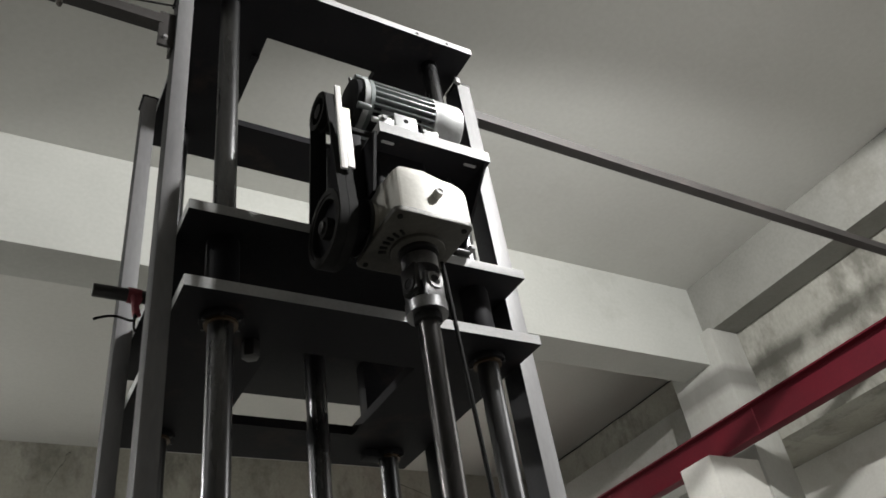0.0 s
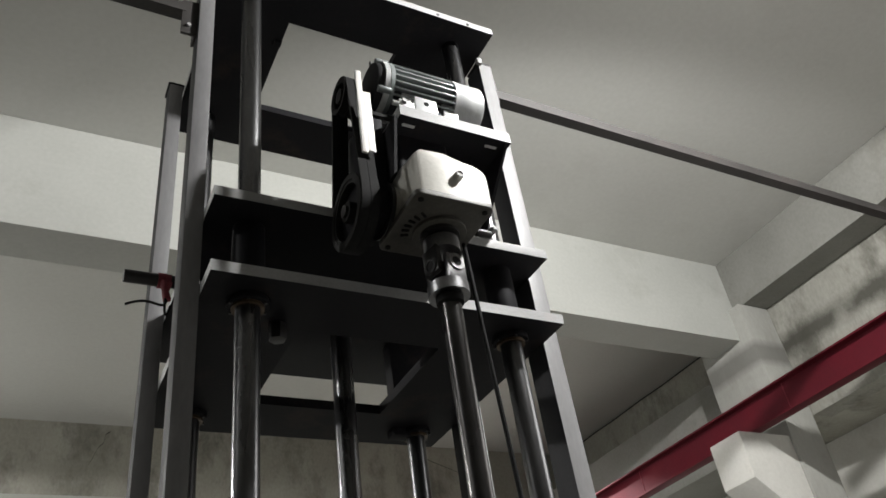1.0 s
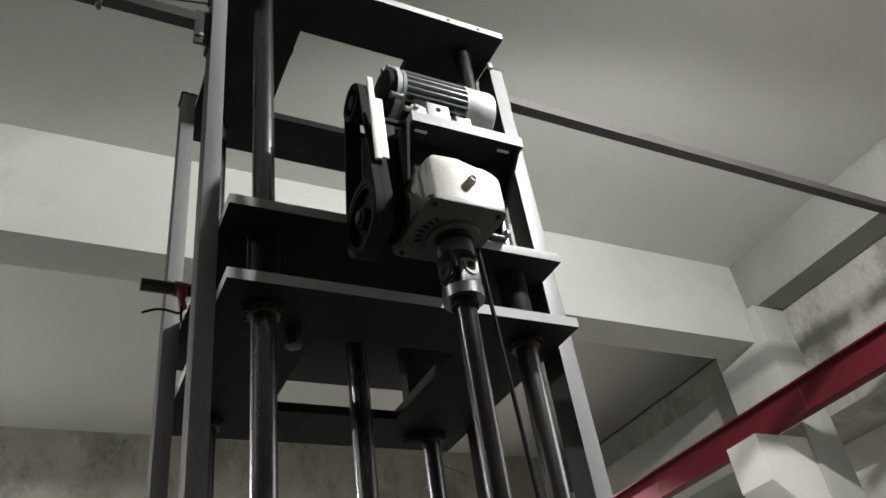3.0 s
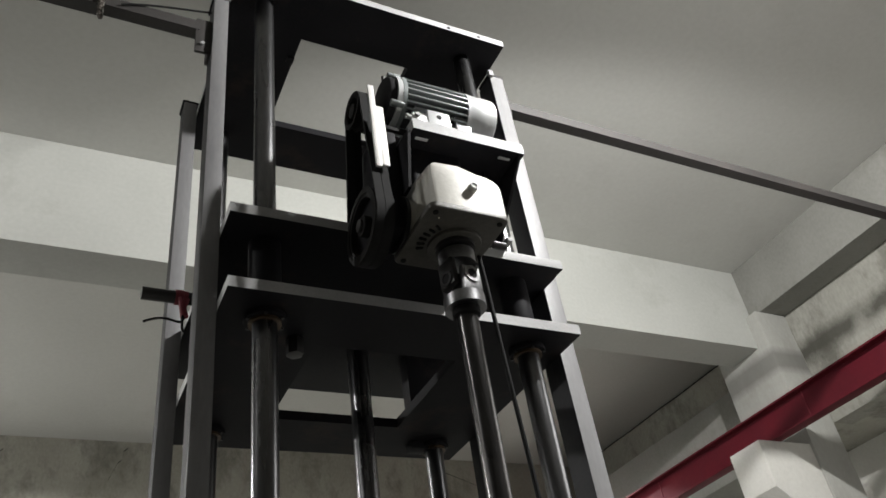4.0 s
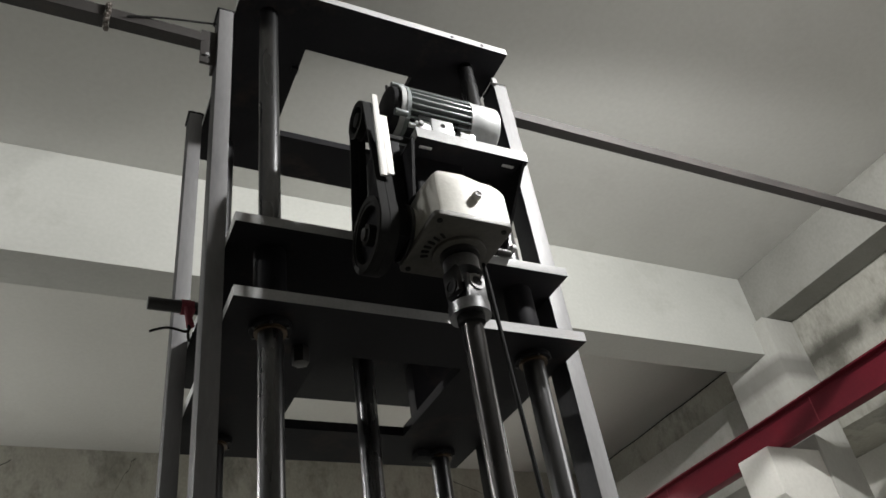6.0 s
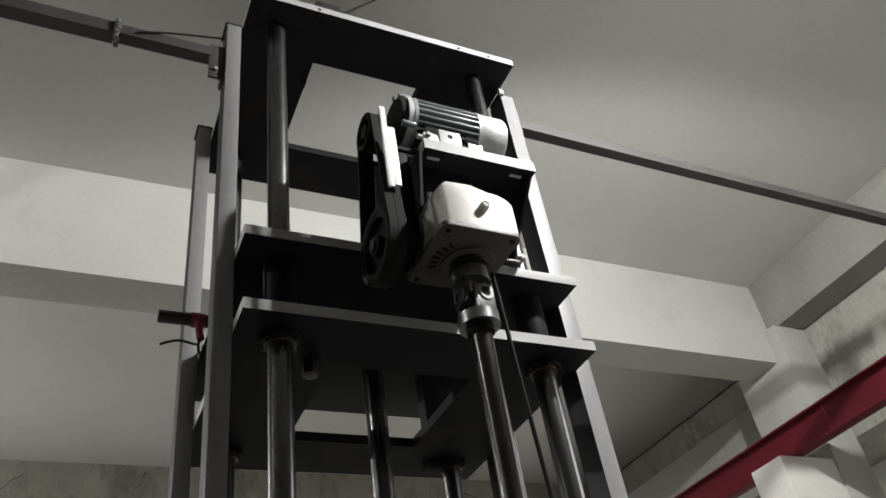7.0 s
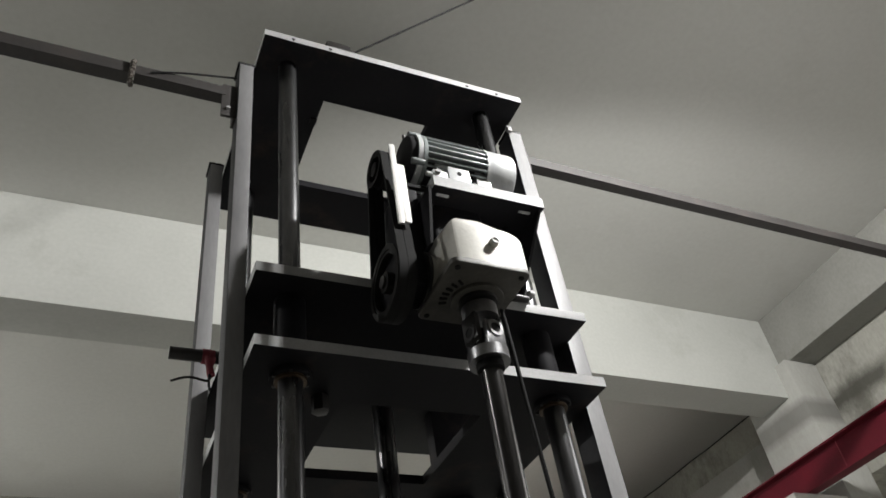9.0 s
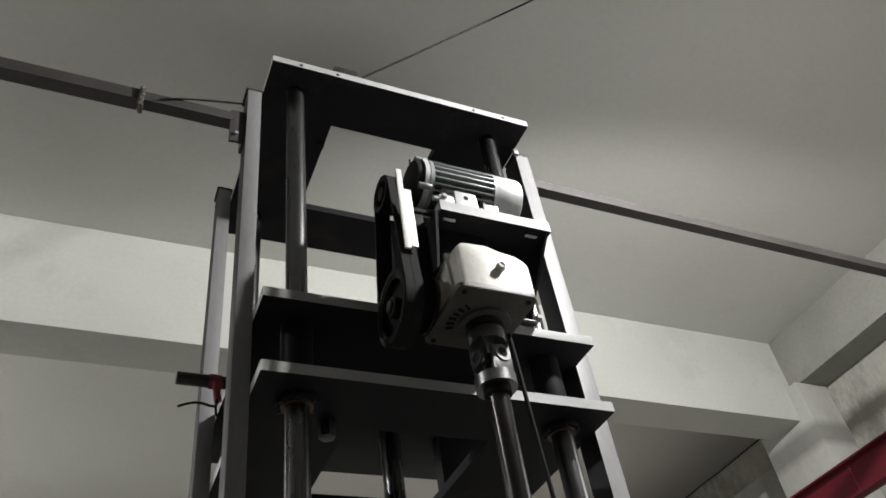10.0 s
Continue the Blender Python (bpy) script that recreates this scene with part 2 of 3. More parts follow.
# Wall band: mould, with the shadow at that height painted in too.
MOULD_SHADOW = banded_wall("mould_shadow_plaster", (0.23, 0.225, 0.195), (0.37, 0.365, 0.325), (0.09, 0.086, 0.07), 0.75, CZ + 2.675, 0.16, (0.03, 0.13), 0.9, (0.055, 0.053, 0.042), 0.25)
# Column band: a soft shadow put into the paint colour.
COLUMN = banded_wall("shadow_banded_column", (0.34, 0.338, 0.31), (0.42, 0.418, 0.39), (0.24, 0.23, 0.20), 0.4, CZ + 2.60, 0.05, (0.05, 0.12), 0.72, (0.13, 0.127, 0.115), -0.2)
solid("floor", box(B(), -12, 6.2, -16, 8, -0.2, 0), FLOOR, "grey worn concrete floor of the workshop", "floor", kind="structure")
solid("ceiling", box(B(), -12, 6.2, -16, 8, ZC, ZC + 0.2), CEILING, "off-white plastered ceiling with faint stains", "ceiling", kind="structure")
# Two unseen walls, set far back to keep bounced light low.
solid("wall_west", box(B(), -12.2, -12, -16, 8, 0, ZC), CONCRETE, "plain painted concrete wall, added out of view", "wall", kind="structure")
solid("wall_south", box(B(), -12, 6.2, -16.2, -16, 0, ZC), CONCRETE, "plain painted concrete wall, added out of view", "wall", kind="structure")
solid("wall_north", box(B(), -12, 6.2, 7.6, 7.8, CZ + 2.78, ZC), OLDWALL, "stained cracked plaster band under the ceiling", "wall", kind="structure")
solid("wall_north_lower", box(B(), -12, 6.2, 7.57, 7.8, 0, CZ + 2.78), CONCRETE, "white painted lower wall", "wall", kind="structure")
solid("wall_east", box(B(), 5.20, 5.40, -16, 3.59, CZ + 2.10, ZC), MOULD_SHADOW, "stained plaster wall with drips, dark mould and painted shadow", "wall", kind="structure")
solid("wall_east_next_bay", box(B(), 5.97, 6.17, 4.12, 7.6, CZ + 2.10, ZC), OLDWALL, "stained plaster wall with a crack under the ceiling", "wall", kind="structure")
solid("pier", box(B(), 5.20, 6.17, 3.592, 4.12, CZ + 2.10, ZC), OLDWALL, "stained plaster pier behind the column", "wall", kind="structure")
solid("wall_east_lower", box(B(), 5.84, 6.04, -16, 7.6, 0, CZ + 2.10), LIGHTENED, "recessed wall of lightened white concrete", "wall", kind="structure")
solid("ceiling_beam", box(B(), -12, 5.199, 3.70, 4.0, CZ + 2.75, ZC, 0.006), CONCRETE, "white painted concrete ceiling beam", "beam", kind="structure")
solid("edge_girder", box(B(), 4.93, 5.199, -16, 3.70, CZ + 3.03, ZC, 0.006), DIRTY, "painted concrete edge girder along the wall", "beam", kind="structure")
solid("ring_beam", box(B(), 5.40, 6.04, -16, 3.59, CZ + 2.10, CZ + 2.40), OLDWALL, "stained concrete soffit over the recessed wall", "beam", kind="structure")
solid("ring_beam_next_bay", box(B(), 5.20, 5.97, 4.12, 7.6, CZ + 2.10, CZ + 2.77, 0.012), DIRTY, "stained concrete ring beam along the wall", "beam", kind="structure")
col = thing("column", (5.1, 3.85, 0), "white painted concrete column with a corbel", "column", kind="structure")
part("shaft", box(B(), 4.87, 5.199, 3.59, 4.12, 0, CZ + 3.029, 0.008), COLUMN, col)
bm = B()
sides = [[bm.verts.new((x, y, CZ + z)) for x, z in ((4.375, 1.925), (4.875, 1.925), (4.875, 1.20), (4.375, 1.60))] for y in (3.612, 3.905)]
for k in range(4):
    bm.faces.new((sides[0][k], sides[0][(k + 1) % 4], sides[1][(k + 1) % 4], sides[1][k]))
bm.faces.new(sides[0])
bm.faces.new(sides[1])
bmesh.ops.recalc_face_normals(bm, faces=bm.faces)
bmesh.ops.bevel(bm, geom=bm.edges[:], offset=0.007, segments=2, affect="EDGES", profile=0.6)
part("corbel", bm, LIGHTENED, col)


def crack(pts, name="wall_crack"):
    """A hairline crack as a thin dark groove line lying on the plaster."""
    bm = B()
    rows = []
    for k, (x, y, z, w) in enumerate(pts):
        rows.append((bm.verts.new((x, y, z - w)), bm.verts.new((x, y, z + w)), bm.verts.new((x, y + 0.004, z))))
    for p, q in zip(rows, rows[1:]):
        bm.faces.new((p[0], q[0], q[1], p[1]))
        bm.faces.new((p[1], q[1], q[2], p[2]))
        bm.faces.new((p[2], q[2], q[0], p[0]))
    return solid(name, bm, RUBBER, "thin dark crack in the plaster", "crack", kind="structure")


rng = random.Random(4)
for x0, z0, dx, dz, n in ((-0.28, 3.36, -0.36, -0.30, 8), (0.74, 3.42, -0.16, -0.36, 9), (3.9, 3.40, 0.6, -0.22, 8)):
    crack([(x0 + dx * k / n + rng.uniform(-0.02, 0.02), 7.597, CZ + z0 + dz * k / n + rng.uniform(-0.012, 0.012), 0.0045 * (1 - 0.6 * k / n)) for k in range(n + 1)])

crack_rows = [(5.955, 4.2 + 0.3 * k, ZC - 0.006 - 0.004 * (k % 3), 0.006) for k in range(11)]
bm = B()
rows = [[bm.verts.new((x - 0.004, y, z - w)), bm.verts.new((x + 0.012, y, z - w * 0.5)), bm.verts.new((x, y, z + 0.004))] for x, y, z, w in crack_rows]
for p, q in zip(rows, rows[1:]):
    for k in range(3):
        bm.faces.new((p[k], p[(k + 1) % 3], q[(k + 1) % 3], q[k]))
solid("ceiling_crack", bm, RUBBER, "dark crack along the ceiling joint", "crack", kind="structure")

# ---- red runway beam ----
red = thing("crane_rail_beam", (4.55, 0.8, CZ + 1.925), "dark red painted steel runway beam on corbels", "steel beam")
part("web", box(B(), 4.545, 4.557, -16, 7.56, CZ + 1.939, CZ + 2.132), RED, red)
part("top_flange", box(B(), 4.49, 4.61, -16, 7.56, CZ + 2.132, CZ + 2.146, 0.003), RED, red)
part("bottom_flange", box(B(), 4.50, 4.60, -16, 7.56, CZ + 1.925, CZ + 1.939, 0.003), RED, red)
for y in (0.9, 3.27, 4.85):
    part("splice_seam", box(B(), 4.5415, 4.545, y - 0.003, y + 0.003, CZ + 1.94, CZ + 2.132), REDCLOTH, red, "thin scratched joint line")

# ---- machine frame ----
X0, X1, Y0, Y1 = 0.385, 1.545, 1.80, 2.82
HX0, HX1, HY0, HY1 = 0.712, 1.20, 2.05, 2.56
ZT = CZ + 2.778
fr = thing("press_frame", (0.965, 2.31, 0), "tall grey steel machine frame of posts, rods and plates", "machine frame")
part("base_plate", box(B(), 0.25, 1.68, 1.75, 2.87, 0, 0.06, 0.004), BLACKPLATE, fr)
for x0 in (X0 - 0.056, X1):
    for y0, zt in ((1.93, 2.73), (2.53, 2.77)):
        w = 0.056 if x0 < 1 else 0.066
        post = part("post", box(B(), x0, x0 + w, y0, y0 + (0.084 if x0 < 1 else 0.105), 0.06, CZ + zt, 0.005), SHADE_GREY, fr, "square steel post, grey front, sides darkened for shade")
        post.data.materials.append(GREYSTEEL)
        # Front faces take the lit grey, all others the shaded one.
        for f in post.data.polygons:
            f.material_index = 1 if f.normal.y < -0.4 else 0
        part("post_cap", box(B(), x0 - 0.006, x0 + w + 0.006, y0 + 0.004, y0 + 0.094, CZ + zt, CZ + zt + 0.014, 0.003), BLACKPLATE, post)
        for k in (0, 1):
            part("cap_bolt", rod(B(), (x0 + w * (0.3 + 0.5 * k), y0 + 0.03, CZ + zt + 0.014), (x0 + w * (0.3 + 0.5 * k), y0 + 0.03, CZ + zt + 0.034), 0.011, 6), DARKSTEEL, post)
top = part("top_plate", holed_plate(B(), X0 + 0.012, X1 + 0.012, Y0, Y1, ZT, ZT + 0.036, HX0, HX1, HY0, HY1), BLACKPLATE, fr, "black plate, faces darkened for shade, outer edges lightened")
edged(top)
for x in (0.512, 0.666, 1.287, 1.433):
    # Dark disc in place of a drilled hole's shade.
    part("bolt_hole_disc", rod(B(), (x, Y0 - 0.0015, ZT + 0.015), (x, Y0 + 0.006, ZT + 0.015), 0.0075, 16), RUBBER, top)
part("hole_gusset", box(B(), HX0 - 0.03, HX0, HY0 + 0.10, HY0 + 0.13, ZT - 0.012, ZT), BLACKPLATE, top)
RODS = [(0.522, 1.93), (1.408, 1.93), (0.522, 2.69), (1.408, 2.69)]
for x, y in RODS:
    g = part("guide_rod", rod(B(), (x, y, 0.06), (x, y, ZT), 0.036, 48), CHROME, fr, "shiny round steel guide rod")
# cross bolts on the inner side of a front post
for z in (2.50, 2.56):
    part("side_bolt", rod(B(), (X1 - 0.016, 1.972, CZ + z), (X1, 1.972, CZ + z), 0.010, 6), EDGE, fr)
part("side_lug", box(B(), X1 - 0.012, X1 + 0.012, 1.915, 1.931, CZ + 2.715, CZ + 2.750, 0.003), GREYSTEEL, fr)

# ---- carriage ----
ZB, ZA = CZ + 1.291, CZ + 1.558
ca = thing("carriage", (0.965, 2.31, ZB), "black steel two-plate carriage riding on four guide rods", "machine carriage")
low = edged(part("lower_plate", holed_plate(B(), X0, X1, Y0, Y1, ZB, ZB + 0.036, HX0, HX1, HY0, HY1), BLACKPLATE, ca, "black plate, faces darkened for shade, outer edges lightened"))
upp = edged(part("upper_plate", box(B(), X0, X1, Y0, Y1, ZA, ZA + 0.036, 0.0015), BLACKPLATE, ca, "black plate, faces darkened for shade, outer edges lightened"))
BRASS = surface("dull_bronze", (0.055, 0.037, 0.022), (0.09, 0.06, 0.035), 20.0, 0.45, 0.6, 0.08, 90)
for x, y in RODS:
    bush = part("guide_bush", rod(B(), (x, y, ZB - 0.020), (x, y, ZB), 0.062, 40, bevel=0.004), BLACKPLATE, ca)
    part("bush_ring", ring(B(), (x, y, ZB - 0.024), "z", 0.048, 0.037, 0.010), BRASS, bush, "worn bronze ring")
    for k in range(6):
        q = k * math.tau / 6 + 0.3
        part("bush_screw", rod(B(), (x + 0.056 * math.cos(q), y + 0.056 * math.sin(q), ZB - 0.025), (x + 0.056 * math.cos(q), y + 0.056 * math.sin(q), ZB - 0.018), 0.005, 8), DARKSTEEL, bush)
    part("guide_sleeve", rod(B(), (x, y, ZB + 0.075), (x, y, ZA), 0.050, 32, bevel=0.004), BLACKPLATE, ca)
part("stop_bolt", rod(B(), (0.640, 2.03, ZB - 0.055), (0.640, 2.03, ZB), 0.027, 6, bevel=0.002), DARKSTEEL, ca)
# Blocks shaped to fit the camera's view of the rear sleeve and bush.
part("view_block", box(B(), 1.225, 1.40, 2.47, 2.53, ZB + 0.036, ZA, 0.002), BLACKPLATE, ca)
part("view_block", box(B(), 1.30, 1.40, 2.66, 2.72, ZB - 0.03, ZB, 0.002), BLACKPLATE, ca)
shelf = edged(part("motor_shelf", box(B(), 0.890, 1.297, 1.545, 1.80, CZ + 1.808, CZ + 1.852), BLACKPLATE, ca, "black motor shelf, faces darkened for shade, outer edges lightened"))
for x in (0.935, 1.238):
    # Pale block in place of light coming through the slot.
    part("shelf_slot", box(B(), x - 0.022, x + 0.022, 1.578, 1.590, CZ + 1.8055, CZ + 1.812, 0.003), COWL, shelf, "pale inset for light showing through a slot")
    part("shelf_rib", box(B(), x - 0.04, x - 0.028, 1.66, 1.765, CZ + 1.76, CZ + 1.808, 0.001), BLACKPLATE, shelf)
for xa, y_low in ((0.872, 1.60), (1.278, 1.765)):
    bm = box(B(), xa, xa + 0.010, 1.552, 1.80, CZ + 1.60, CZ + 1.807)
    for v in bm.verts:
        if v.co.z < CZ + 1.7 and v.co.y < 1.7:
            v.co.y = y_low
    part("shelf_cheek", bm, BLACKPLATE, ca)
# Added filler: closes the gap so no light leaks onto the left posts.
part("belt_filler", box(B(), 0.812, 0.872, 1.640, 1.80, CZ + 1.47, CZ + 1.88, 0.003), BLACKPLATE, ca, "black filler plate added behind the belts")
part("shelf_back", box(B(), 0.890, 1.297, 1.765, 1.80, ZA + 0.036, CZ + 1.808, 0.002), BLACKPLATE, ca)
part("side_bar", rod(B(), (1.235, 1.755, CZ + 1.574), (1.290, 1.755, CZ + 1.574), 0.013, 20, bevel=0.003), DARKSTEEL, ca)
part("bar_lug", box(B(), 1.30, 1.318, 1.745, 1.80, CZ + 1.5945, CZ + 1.612, 0.002), EDGE, ca)
# release pin on the side of the carriage
pin = part("release_pin", rod(B(), (0.205, 2.20, CZ + 1.505), (0.385, 2.20, CZ + 1.505), 0.021, 28, bevel=0.003), DARKSTEEL, ca, "dark round release pin")
bm = ring(B(), (0.320, 2.20, CZ + 1.505), "x", 0.0245, 0.0212, 0.026)
ring(bm, (0.338, 2.20, CZ + 1.500), "x", 0.0275, 0.0212, 0.014)
rod(bm, (0.322, 2.183, CZ + 1.495), (0.338, 2.186, CZ + 1.425), 0.009, 10, r2=0.013)
rod(bm, (0.340, 2.184, CZ + 1.490), (0.331, 2.18, CZ + 1.440), 0.011, 10, r2=0.007)
part("red_tape", bm, REDCLOTH, pin, "red tape wound round the pin")
cable("tie_cord", [(0.335, 2.18, CZ + 1.420), (0.33, 2.16, CZ + 1.380), (0.29, 2.15, CZ + 1.395), (0.25, 2.15, CZ + 1.390), (0.215, 2.15, CZ + 1.370)], 0.004, RUBBER, "", "", ca)
cable("tie_cord", [(0.332, 2.18, CZ + 1.430), (0.325, 2.16, CZ + 1.350), (0.335, 2.15, CZ + 1.330), (0.345, 2.16, CZ + 1.390)], 0.004, RUBBER, "", "", ca)

# ---- gearbox ----
GZ = CZ + 1.432
gb = thing("gearbox", (1.015, 1.632, GZ), "grey cast iron drill gearbox with an oily flange", "gearbox")


def gear_casing():
    """The gear case: a flat front with an arched top that slopes to a high right shoulder, sides drawn in towards the back."""
    bm = B()
    outline = []
    x0, x1, z0, z1, z2 = 0.898, 1.128, GZ + 0.024, GZ + 0.190, GZ + 0.176
    outline += [(x0, z0), (x1, z0)]
    for k in range(7):      # wide right shoulder
        q = k / 6 * math.pi / 2
        outline.append((x1 - 0.075 + 0.075 * math.cos(q), z2 - 0.045 + 0.045 * math.sin(q)))
    outline.append((0.99, z1 + 0.004))
    for k in range(6):      # tight left shoulder
        q = math.pi / 2 + k / 5 * math.pi / 2
        outline.append((x0 + 0.022 + 0.022 * math.cos(q), z1 - 0.022 + 0.022 * math.sin(q)))
    rings = []
    for y, grow in ((1.498, 0.0), (1.515, 0.004), (1.60, 0.006), (1.70, 0.004), (1.758, -0.006)):
        rings.append([bm.verts.new((x + grow * (1 if x > 1.01 else -1), y, z + (grow if z > GZ + 0.1 else 0) + (0.035 * max(0.0, y - 1.54) / 0.2 if z > GZ + 0.1 else 0))) for x, z in outline])
    front = [bm.verts.new((x + (0.008 if x < 1.01 else -0.008), 1.4935, z - (0.008 if z > GZ + 0.1 else 0))) for x, z in outline]
    rings.insert(0, front)
    n = len(outline)
    for p, q in zip(rings, rings[1:]):
        for k in range(n):
            bm.faces.new((p[k], p[(k + 1) % n], q[(k + 1) % n], q[k]))
    bm.faces.new(rings[0])
    bm.faces.new(rings[-1])
    bmesh.ops.recalc_face_normals(bm, faces=bm.faces)
    return bm


def rounded_block(x0, x1, y0, y1, z0, z1, corner, edge):
    """A block with round upright corners and softened top and bottom edges."""
    bm = B()
    r = bmesh.ops.create_cube(bm, size=1.0)
    for v in r["verts"]:
        v.co = ((x0 + x1) / 2 + v.co.x * (x1 - x0), (y0 + y1) / 2 + v.co.y * (y1 - y0), (z0 + z1) / 2 + v.co.z * (z1 - z0))
    up = [e for e in bm.edges if abs(e.verts[0].co.z - e.verts[1].co.z) > 1e-4]
    bmesh.ops.bevel(bm, geom=up, offset=corner, segments=6, affect="EDGES", profile=0.5)
    rim = [e for e in bm.edges if abs(e.verts[0].co.z - e.verts[1].co.z) < 1e-5 and len(e.link_faces) == 2 and any(abs(f.normal.z) > 0.9 for f in e.link_faces) and not all(abs(f.normal.z) > 0.9 for f in e.link_faces)]
    if edge:
        bmesh.ops.bevel(bm, geom=rim, offset=edge, segments=4, affect="EDGES", profile=0.5)
    return bm


bm = gear_casing()
hs = part("housing", bm, CAST, gb, "pale grey painted gear casing")
# Widened to stop light under the shelf, and coloured dark for its shade.
bm = rounded_block(0.905, 1.100, 1.630, 1.758, GZ + 0.19, CZ + 1.808, 0.02, 0.0)
part("neck", bm, BLACKPLATE, gb, "casting under the shelf, darkened for its shade")
part("cover_joint", rounded_block(0.888, 1.130, 1.493, 1.760, GZ + 0.016, GZ + 0.030, 0.030, 0.0), DARKSTEEL, gb)
fl = part("flange", rounded_block(0.870, 1.128, 1.482, 1.765, GZ, GZ + 0.020, 0.022, 0.004), FLANGE, gb, "oily square base flange")
for x in (0.895, 1.103):
    for y in (1.506, 1.742):
        part("flange_bolt", rod(B(), (x, y, GZ - 0.004), (x, y, GZ + 0.002), 0.0085, 12), RUBBER, fl)
part("flange_boss", rod(B(), (1.015, 1.632, GZ - 0.012), (1.015, 1.632, GZ + 0.002), 0.082, 48, bevel=0.004), FLANGE, fl)
part("seal_ring", ring(B(), (1.015, 1.632, GZ - 0.016), "z", 0.060, 0.040, 0.014), DARKSTEEL, fl)
for k in range(6):
    q = radians(158 + 12 * k)
    cx, cy = 1.015 + 0.105 * math.cos(q), 1.632 + 0.105 * math.sin(q)
    bm = box(B(), -0.012, 0.012, -0.004, 0.004, GZ - 0.005, GZ + 0.001, 0.002)
    bmesh.ops.transform(bm, matrix=Matrix.Translation((cx, cy, 0)) @ Matrix.Rotation(q, 4, "Z"), verts=bm.verts)
    part("flange_slot", bm, RUBBER, fl)
st = part("stud", rod(B(), (1.022, 1.476, CZ + 1.537), (1.022, 1.51, CZ + 1.537), 0.0145, 20, bevel=0.002), CAST, hs, "short pipe stub")
part("stub_end", ring(B(), (1.022, 1.475, CZ + 1.537), "y", 0.0125, 0.008, 0.004, 20), EDGE, st)
for x, z in ((1.098, 1.565), (1.104, 1.508)):
    part("casting_mark", box(B(), x - 0.002, x + 0.002, 1.4965, 1.51, CZ + z - 0.008, CZ + z + 0.006), DARKSTEEL, hs)
# input side: bearing cover, shaft and pulley
PX, PY, PZ, PR = 0.778, 1.700, CZ + 1.500, 0.112
part("bearing_cover", rod(B(), (0.872, PY, PZ + 0.03), (0.915, PY, PZ + 0.03), 0.082, 48, bevel=0.006), CAST, gb)
part("cover_rim", ring(B(), (0.870, PY, PZ + 0.03), "x", 0.090, 0.070, 0.012), DARKSTEEL, gb)
part("input_shaft", rod(B(), (0.74, PY, PZ), (0.88, PY, PZ), 0.02, 24), DARKSTEEL, gb)


# Pulley iron made near black: the shadow it stands in is put into the colour.
PULLEY_SHADE = surface("shaded_pulley_iron", (0.006, 0.006, 0.006), (0.014, 0.013, 0.012), 18.0, 0.75, 0.0, 0.1, 120)

PULLEY_SHADE.node_tree.nodes["Principled BSDF"].inputs["Specular IOR Level"].default_value = 0.15


def pulley(name, x, y, z, r, parent):
    """A two-groove belt pulley with a rim, a dished web and a hub."""
    p = part(name, ring(B(), (x, y, z), "x", r, r * 0.80, 0.055, 56), PULLEY_SHADE, parent)
    for k in (-0.0275, 0.0, 0.0275):
        part("rim_flange", ring(B(), (x + k, y, z), "x", r + 0.007, r * 0.9, 0.006, 56), PULLEY_SHADE, p)
    part("disc", rod(B(), (x - 0.006, y, z), (x + 0.006, y, z), r * 0.81, 48), BLACKPLATE, p)
    part("hub", rod(B(), (x - 0.03, y, z), (x + 0.03, y, z), max(0.026, r * 0.3), 28, bevel=0.003), PULLEY_SHADE, p)
    return p


pulley("input_pulley", PX, PY, PZ, PR, gb)

# ---- motor ----
MY, MZ = 1.655, CZ + 2.022
QY, QR = 1.690, 0.058
QZ = CZ + 1.985   # height of the small pulley, off the motor axis to fit the camera's view
mo = thing("electric_motor", (1.05, MY, CZ + 1.854), "grey finned electric motor lying on a steel shelf", "electric motor")
# The core is coloured dark in place of shadow between the fins.
body = part("body", rod(B(), (0.885, MY, MZ), (1.135, MY, MZ), 0.074, 56), SHADE_GREY, mo, "motor body darkened for shade between the fins")
fin_bm = box(B(), 0.900, 1.126, -0.0032, 0.0032, 0.068, 0.0995, 0.0016)
fin_mesh = finish("fin", fin_bm, MOTORPAINT)
for k in range(26):
    if 12 <= k <= 14:
        continue
    f = new("fin", fin_mesh)
    f.parent = body
    f.matrix_local = Matrix.Translation((0, MY, MZ)) @ Matrix.Rotation(k * math.tau / 26, 4, "X")
part("front_ring", ring(B(), (0.894, MY, MZ), "x", 0.099, 0.070, 0.014), MOTORPAINT, body)
part("end_shield", rod(B(), (0.842, MY, MZ), (0.887, MY, MZ), 0.090, 48, bevel=0.016), SHADE_GREY, mo, "end shield darkened for its shaded end")
part("shield_rim", ring(B(), (0.878, MY, MZ), "x", 0.0975, 0.085, 0.020), COWL, mo, "pale rim of the end shield")
part("shield_hub", rod(B(), (0.790, QY, QZ), (0.846, QY, QZ), 0.034, 36, bevel=0.006), SHADE_GREY, mo)
for k in range(4):
    q = radians(45 + 90 * k)
    part("shield_ear", rod(B(), (0.846, MY + 0.092 * math.cos(q), MZ + 0.092 * math.sin(q)), (0.892, MY + 0.092 * math.cos(q), MZ + 0.092 * math.sin(q)), 0.012, 12, bevel=0.003), MOTORPAINT, mo)
cw = part("fan_cover", rod(B(), (1.128, MY, MZ), (1.240, MY, MZ), 0.098, 56, bevel=0.009), COWL, mo, "pale dented sheet metal fan cover")
part("cover_edge", ring(B(), (1.131, MY, MZ), "x", 0.1005, 0.092, 0.010, 56), COWL, cw)
